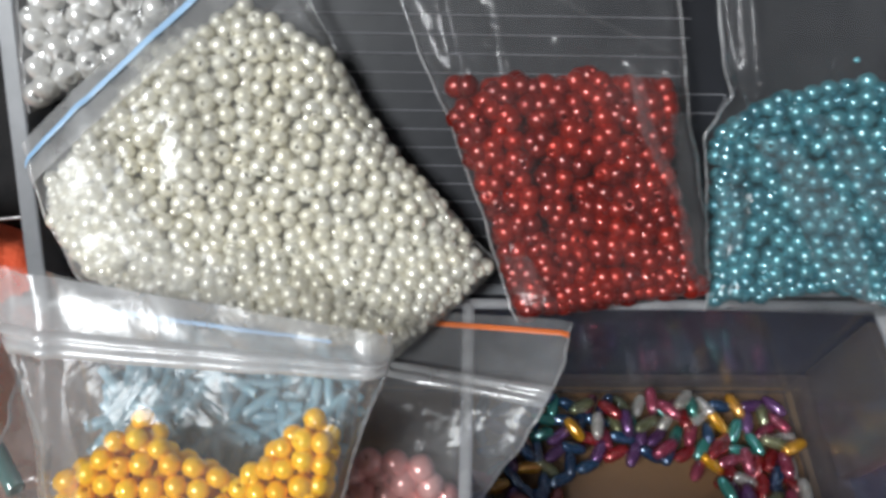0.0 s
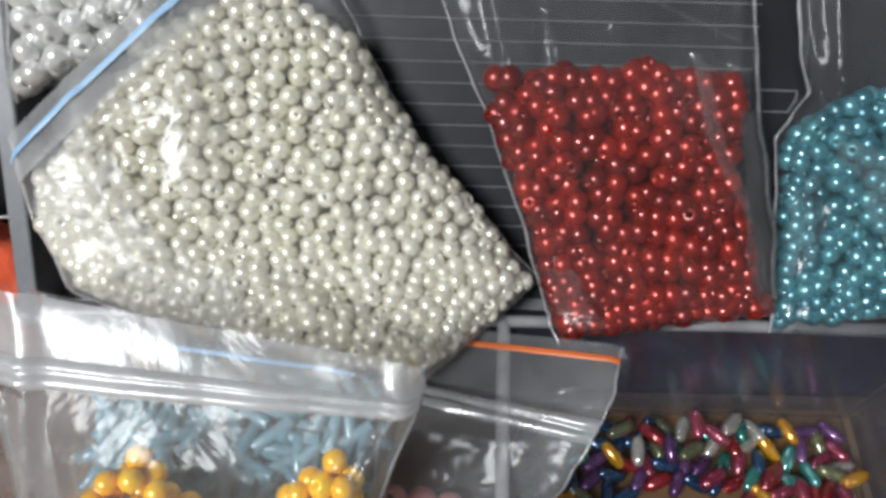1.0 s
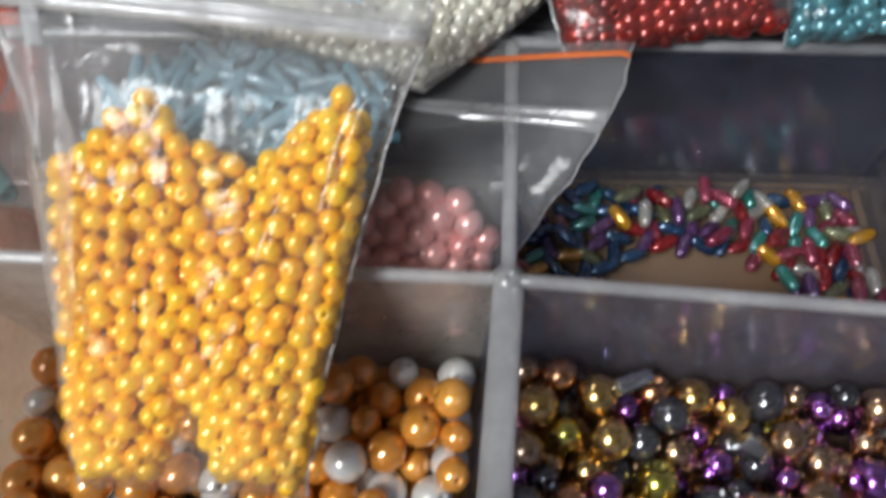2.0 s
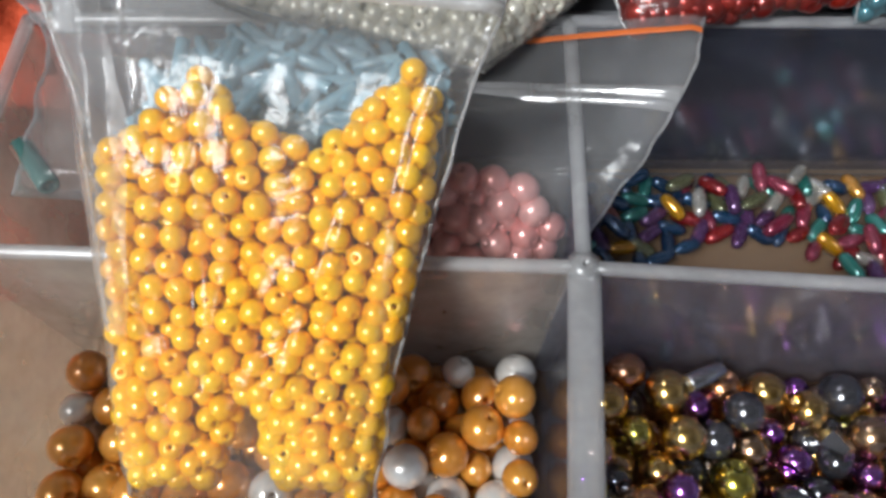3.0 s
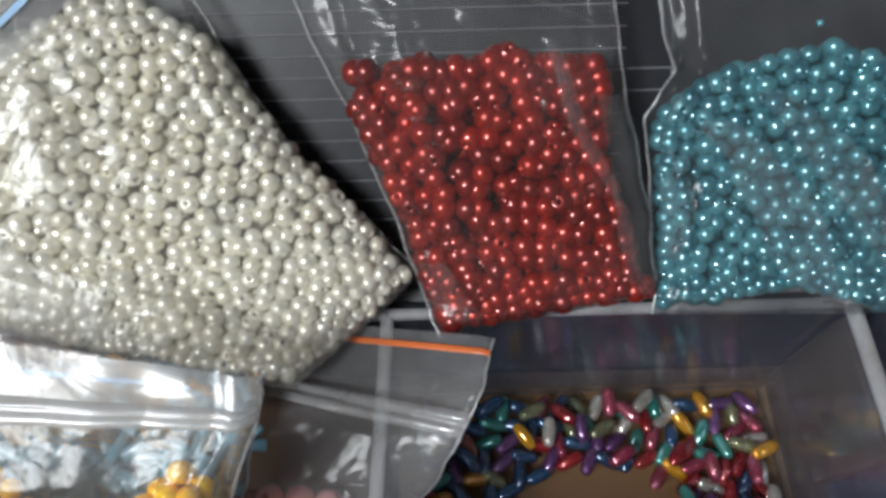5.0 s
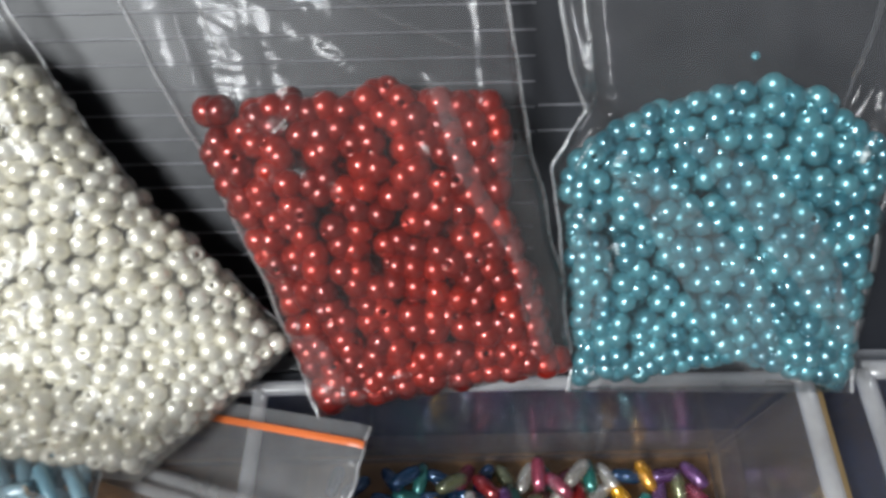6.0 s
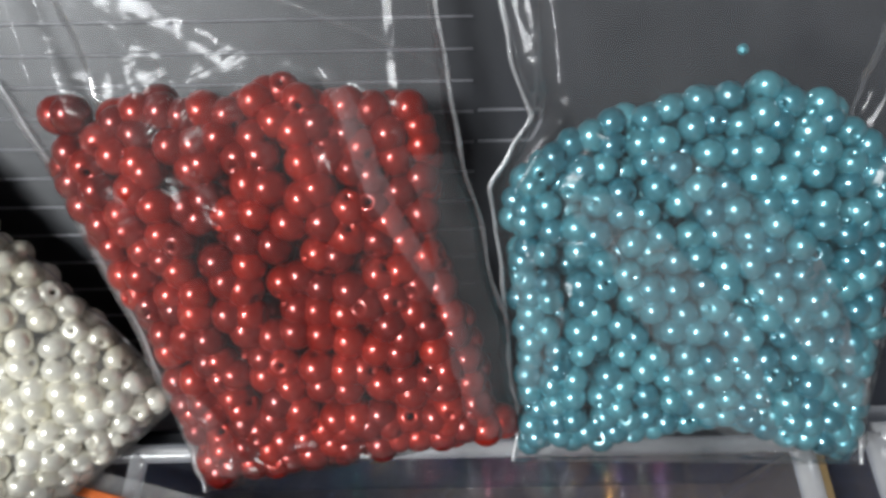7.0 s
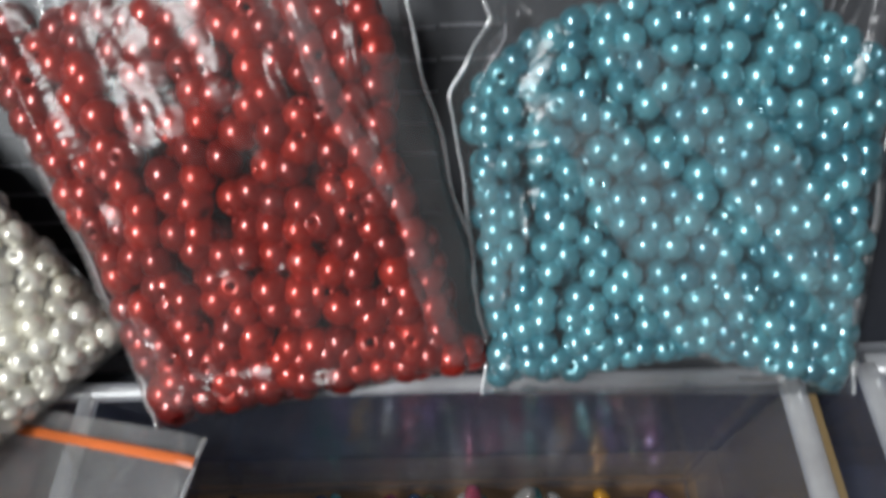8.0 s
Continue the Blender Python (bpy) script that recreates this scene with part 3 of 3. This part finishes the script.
def white_bag():
    h = ramp_height([(50, 46), (62, 48), (71, 51), (120, 88)], -0.2)
    bag = Bag([((-9, 51), (12, 71)), ((-27, 53), (2, 79.5)), ((-45, 56), (-8, 87)), ((-63, 61), (-17, 97)), ((-70, 71), (-24, 107)), ((-73, 81), (-31, 121))], h, 6.2, 0.86, 9.1, 0.5, ((0.93, 1.0), (0.2, 0.8)), ((0.75, 0.1, 0.55, 0.3, 1.0), (0.62, 0.8, 0.52, 0.9, 1.2), (0.15, 0.15, 0.25, 0.05, 1.2), (0.35, 0.55, 0.5, 0.8, 0.25)))
    b = make_bag("bead_bag", "clear zip bag of cream pearl beads with blue line", bag, FILM_MILKY)
    part("zip_seal", bag_band(bag, 0.88, 1.0, 0.8, 0.5), SEAL_CLEAR, b, "milky pressed zip seal")
    # glare over the bag's left, laid on as three strips of hazy film
    fold_strip(bag, (0.35, 0.10), (0.90, 0.16), 0.15, 0.3, "film_fold", GLARE, b)
    fold_strip(bag, (0.60, 0.42), (0.90, 0.60), 0.10, 0.3, "film_fold", FOLD, b)
    fold_strip(bag, (0.02, 0.30), (0.45, 0.22), 0.07, 0.3, "film_fold", FOLD, b)
    part("blue_line", bag_band(bag, 0.935, 0.95, 1.9, 0.15), BLUE_LINE, b, "thin blue marking line")
    poly = [(-9, 52), (11, 71), (1.5, 80), (-8, 87.5), (-14, 93), (-20, 101), (-36, 106), (-50, 98), (-69, 77), (-69, 70), (-62, 62), (-45, 57), (-27, 54)]
    fill_bag(bag, poly, 1400, 1.72, WHITE, "white_bead", "round cream pearl bead in clear bag", "bead", "cream pearl beads in the bag", 13, 0.8, 6.0, mass=WHITE_MASS)


def big_pearl_bag():
    h = ramp_height([(80, 62), (125, 106)], -0.05)
    bag = Bag([((-74, 88), (-50, 96)), ((-74, 97), (-46, 104)), ((-73, 108), (-44, 112)), ((-72, 122), (-44, 124))], h, 5.5, 0.9, 3.3, 0.7)
    make_bag("bead_bag", "clear bag of larger white pearls behind the zip bag", bag, FILM_MILKY)
    poly = [(-73, 89), (-52, 95), (-47, 104), (-46, 118), (-72, 118)]
    fill_bag(bag, poly, 80, 2.4, SNOW_PEARL, "large_white_bead", "large round white pearl bead in clear bag", "bead", "large white pearls in the bag", 14, 1.0, 5.0)


def yellow_bag():
    h = ramp_height([(-20, 27), (16, 51), (60, 85)])
    bag = Bag([((-56, -9), (-24, -10)), ((-57, 1), (-22.5, 0)), ((-58, 12), (-19.5, 12)), ((-59, 24), (-15.5, 24)), ((-60, 34), (-12, 33.5)), ((-64, 44.5), (-8, 41)), ((-66, 53), (-7.5, 45))], h, 5.7, 0.70, 7.7, 0.45, ((0.1, 1.6), (0.93, 1.3)), ((0.0, 0.45, 0.5, 0.3, 0.9), (0.55, 0.1, 0.8, 0.02, 1.0), (0.2, 0.6, 0.45, 0.75, 0.8)))
    b = make_bag("bead_bag", "clear zip bag of bright yellow beads, lying across boxes", bag, FILM_SOFT)
    # hazy strip that brightens the left side with painted glare
    fold_strip(bag, (0.30, 0.07), (0.80, 0.09), 0.09, 0.4, "film_fold", GLARE, b)
    part("flap", bag_band(bag, 0.815, 0.995, 0.25, 0.0), FLAP, b, "milky upper flap")
    part("zip_seal", bag_band(bag, 0.81, 0.87, 0.4, 0.9, ridges=2), SEAL, b, "milky white pressed zip seal")
    part("blue_line", bag_band(bag, 0.925, 0.937, 0.10, 0.05, 0.2, 0.85), BLUE_LINE, b, "thin pale blue marking line")
    poly = [(-55.5, -8), (-45, -8), (-40.5, 1.5), (-37, -8), (-25, -9), (-23, -4), (-20.5, 9), (-17, 20), (-15, 32), (-19, 36.5), (-25, 32), (-31, 28), (-39, 31.5), (-45, 36), (-51, 32), (-58, 27), (-57.5, 11), (-57, -2)]
    fill_bag(bag, poly, 500, 1.8, YELLOW, "yellow_bead", "round bright yellow pearly bead in clear bag", "bead", "yellow beads in the bag", 15, 0.76, 5.5, mass=YELLOW_MASS)


def pink_bag():
    flat = ramp_height([(18, 14), (24, 24), (29, 36), (36, 47), (43, 52), (60, 54.5)])

    def h(x, y):
        # the open end sags to one side under the heavier bag
        along = y + 0.3 * min(0.0, x - 22) * min(1.0, max(0.0, (y - 36) / 12))
        return flat(x, along) + 0.42 * min(0.0, x - 22) * min(1.0, max(0.0, (along - 34) / 12))

    bag = Bag([((-34, 22), (-2, 21.5)), ((-33, 27), (2, 25)), ((-32, 37), (9, 31)), ((-31, 47), (15, 37)), ((-31, 57), (19, 43)), ((-31, 65), (22.5, 50)), ((-31, 72), (24, 56.5))], h, 3.5, 0.4, 2.1, 0.35)
    b = make_bag("bead_bag", "small clear zip bag of pink beads with orange line", bag, FILM_FOG)
    part("zip_seal", bag_band(bag, 0.635, 0.72, 0.3, 0.7, ridges=2), SEAL_CLEAR, b, "clear pressed zip seal")
    part("orange_line", bag_band(bag, 0.925, 0.95, 0.3, 0.1), ORANGE_LINE, b, "bright orange marking line")
    poly = [(-30, 21.5), (-2, 21), (2, 24), (4, 30), (-2, 34), (-12, 35), (-30, 34)]
    fill_bag(bag, poly, 60, 2.5, PINK, "pink_bead", "round dusty pink pearl bead in clear bag", "bead", "pink beads in the bag", 16, 2.0, 3.8)


def bugle_bag():
    h = ramp_height([(25, 46), (48, 48), (60, 48)], -0.08)
    bag = Bag([((-72, 26), (-18, 24)), ((-72, 36), (-15, 36)), ((-72, 46), (-14, 48)), ((-74, 54), (-15, 58)), ((-80, 60), (-18, 63))], h, 3.5, 0.7, 4.4, 0.5)
    make_bag("bead_bag", "clear bag of pale blue bugle beads under another", bag, FILM_CLEAR)
    rng = np.random.default_rng(31)
    p = pack([(-57, 32), (-20, 28), (-15, 40), (-15, 55), (-30, 58), (-50, 54), (-58, 46)], 250, 1.6, 2.6, seed=17)
    proto = tagged(new("bugle_bead", mesh_of("bugle_bead", tube_bm(7.0, 1.05), BUGLE)), "pale blue glassy tube bead in clear bag", "bead", "blue bugle beads")
    places = [bag_point(bag, x, y, n) for x, y, n in p]
    turns = [Matrix.Rotation(rng.uniform(0, 6.28), 4, "Z") @ Matrix.Rotation(radians(90 + rng.uniform(-16, 16)), 4, "X") for _ in places]
    scatter(proto, places, turns)
    tube = tagged(new("tube_bead", mesh_of("tube_bead", tube_bm(9, 1.5), GREEN_TUBE)), "dark green tube bead lying loose on film", "bead")
    tube.matrix_basis = Matrix.Translation((-0.0705, 0.031, 0.0515)) @ Matrix.Rotation(radians(40), 4, "Z") @ Matrix.Rotation(radians(90), 4, "X")


red_bag()
teal_bag()
white_bag()
big_pearl_bag()
yellow_bag()
pink_bag()
bugle_bag()


# ---------------------------------------------------------------- loose beads in the compartments
def rice_beads():
    rng = np.random.default_rng(5)
    outer = [(XM + 3, YM + 2), (X1 - 3, YM - 2), (X1 - 3, Y1 - 4), (XM + 4, Y1 - 4)]
    p = pack(outer, 230, 2.2, 3.0, pull=(0, 0.05, -0.35), seed=21, low=FLOOR - 1.4)
    bare = ((p[:, 0] - 47) / 19) ** 2 + ((p[:, 1] - 36) / 9.5) ** 2 > 1
    p = p[bare]
    deep = ["navy", "navy", "green", "navy", "red", "amber", "olive", "navy", "rose", "lilac"]
    pale = ["pink", "cream", "lilac", "red", "navy", "amber", "cream", "olive", "lilac", "green", "navy"]
    protos = {}
    for x, y, z in p:
        kinds = pale if rng.uniform(20, 62) < x else deep
        kind = kinds[rng.integers(len(kinds))]
        m = Matrix.Translation(Vector((x, y, z)) * MM) @ Matrix.Rotation(rng.uniform(0, 6.28), 4, "Z") @ Matrix.Rotation(radians(90 + rng.uniform(-22, 22)), 4, "X")
        if kind not in protos:
            protos[kind] = tagged(new("rice_bead", mesh_of("rice_bead", rice_bm(6.3, 1.5), RICE[kind])), f"shiny {kind} rice-shaped bead on box floor", "bead", f"{kind} rice beads")
            protos[kind].matrix_basis = m
        else:
            copy_thing(protos[kind], m)


def metal_beads():
    rng = np.random.default_rng(6)
    outer = [(XM + 2, YM - 1), (X1 - 3, YM - 6), (X1 - 3, Y0 + 3), (XM - 1, Y0 + 3)]
    count = 185
    size = rng.choice([2.4, 3.0, 3.4, 3.8], count, p=[0.25, 0.35, 0.25, 0.15])
    p = pack(outer, count, size, 8.0, pull=(0, 0, -0.5), seed=22, low=FLOOR)
    kinds = ["gold", "bronze", "purple", "black", "gold", "purple", "copper", "lime", "bronze", "black", "bronze"]
    protos = {}
    for (x, y, z), r in zip(p, size):
        kind = kinds[rng.integers(len(kinds))]
        key = (kind, round(float(r), 1))
        m = Matrix.Translation(Vector((x, y, z)) * MM) @ spin(rng)
        if key not in protos:
            protos[key] = tagged(new("metallic_bead", mesh_of("metallic_bead", bead_bm(r, 0.3), METALS[kind])), f"round shiny metallic {kind} bead in the box", "bead", f"metallic {kind} beads")
            protos[key].matrix_basis = m
        else:
            copy_thing(protos[key], m)


def gold_pearls():
    rng = np.random.default_rng(7)
    outer = [(X0 + 4, YM + 1), (XM - 2, YM - 1), (XM - 5, Y0 + 3), (X0 + 4, Y0 + 3)]
    count = 170
    size = rng.choice([2.9, 3.6], count, p=[0.3, 0.7])
    p = pack(outer, count, size, 7.0, pull=(0, -0.05, -0.5), seed=23, low=FLOOR)
    protos = {}
    for (x, y, z), r in zip(p, size):
        white = rng.random() < 0.28
        key = (white, round(float(r), 1))
        m = Matrix.Translation(Vector((x, y, z)) * MM) @ spin(rng)
        if key not in protos:
            protos[key] = tagged(new("pearl_bead", mesh_of("pearl_bead", bead_bm(r, 0.16, 24, 14), SNOW_PEARL if white else GOLD_PEARL)),
                                 "large round white pearl bead in the box" if white else "large round golden pearl bead in the box", "bead", "white pearls" if white else "golden pearls")
            protos[key].matrix_basis = m
        else:
            copy_thing(protos[key], m)


def odd_metal():
    tube = tagged(new("silver_tube_bead", mesh_of("silver_tube_bead", tube_bm(7, 1.6), METALS["silver"])), "small silver metal tube bead on other beads", "bead")
    tube.matrix_basis = Matrix.Translation((0.028, 0.0115, 0.0195)) @ Matrix.Rotation(radians(-68), 4, "Z") @ Matrix.Rotation(radians(82), 4, "X")
    for i, (x, y, z) in enumerate(((49, 1.5, 14.5), (22, -8, 15), (72, -4, 14))):
        bm = lathe([(0.5, -3.2), (1.4, -3.2), (3.1, 0), (1.4, 3.2), (0.5, 3.2)], 6)
        chip = tagged(new("faceted_bead", mesh_of("faceted_bead", bm, METALS["silver"], False)), "faceted silver bicone bead among metallic beads", "bead", "faceted silver beads")
        chip.matrix_basis = Matrix.Translation((x * MM, y * MM, z * MM)) @ pose(0, 0, 0, 40 + 50 * i, 30, 70 * i)


rice_beads()
odd_metal()
metal_beads()
gold_pearls()


# ---------------------------------------------------------------- cloths and small things
def heap(name, label, x0, x1, y0, y1, top, material, seed):
    bm = bmesh.new()
    n = 48
    grid = []
    for v in np.linspace(0, 1, n):
        row = []
        for u in np.linspace(0, 1, n):
            dome = (max(0, 1 - (2 * u - 1) ** 4) * max(0, 1 - (2 * v - 1) ** 4)) ** 0.5
            f = 0.75 + 0.5 * noise.noise(Vector((u * 3 + seed, v * 3, 0))) + 0.18 * noise.noise(Vector((u * 11, v * 9 + seed, 2)))
            row.append(bm.verts.new(((x0 + (x1 - x0) * u) * MM, (y0 + (y1 - y0) * v) * MM, (0.4 + top * dome * f) * MM)))
        grid.append(row)
    for a, b in zip(grid, grid[1:]):
        for i in range(n - 1):
            bm.faces.new((a[i], a[i + 1], b[i + 1], b[i]))
    return tagged(new(name, mesh_of(name, bm, material)), label, "cloth")


heap("orange_cloth", "crumpled bright orange cloth beside the organizer", -170, -88, 33, 104, 46, CLOTH, 3.0)
# added dark sheet, so that the view through the far wall stays dark
mat = slab(bmesh.new(), (-86, 68, 0.2), (260, 330, 2.0), 0.6)
tagged(new("dark_backing", mesh_of("dark_backing", mat, DARK_CLOTH, False)), "dark sheet added behind the organizer", "mat")
heap("dark_cloth", "dark crumpled cloth behind the orange one", -330, -86, 106, 330, 60, DARK_CLOTH, 8.0)
needle = lathe([(0.05, -18), (0.35, -16), (0.35, 17), (0.1, 18)], 8)
nd = tagged(new("needle", mesh_of("needle", needle, STEEL)), "thin steel needle stuck in orange cloth", "needle")
nd.matrix_basis = Matrix.Translation((-0.099, 0.083, 0.046)) @ Matrix.Rotation(radians(82), 4, "Y")
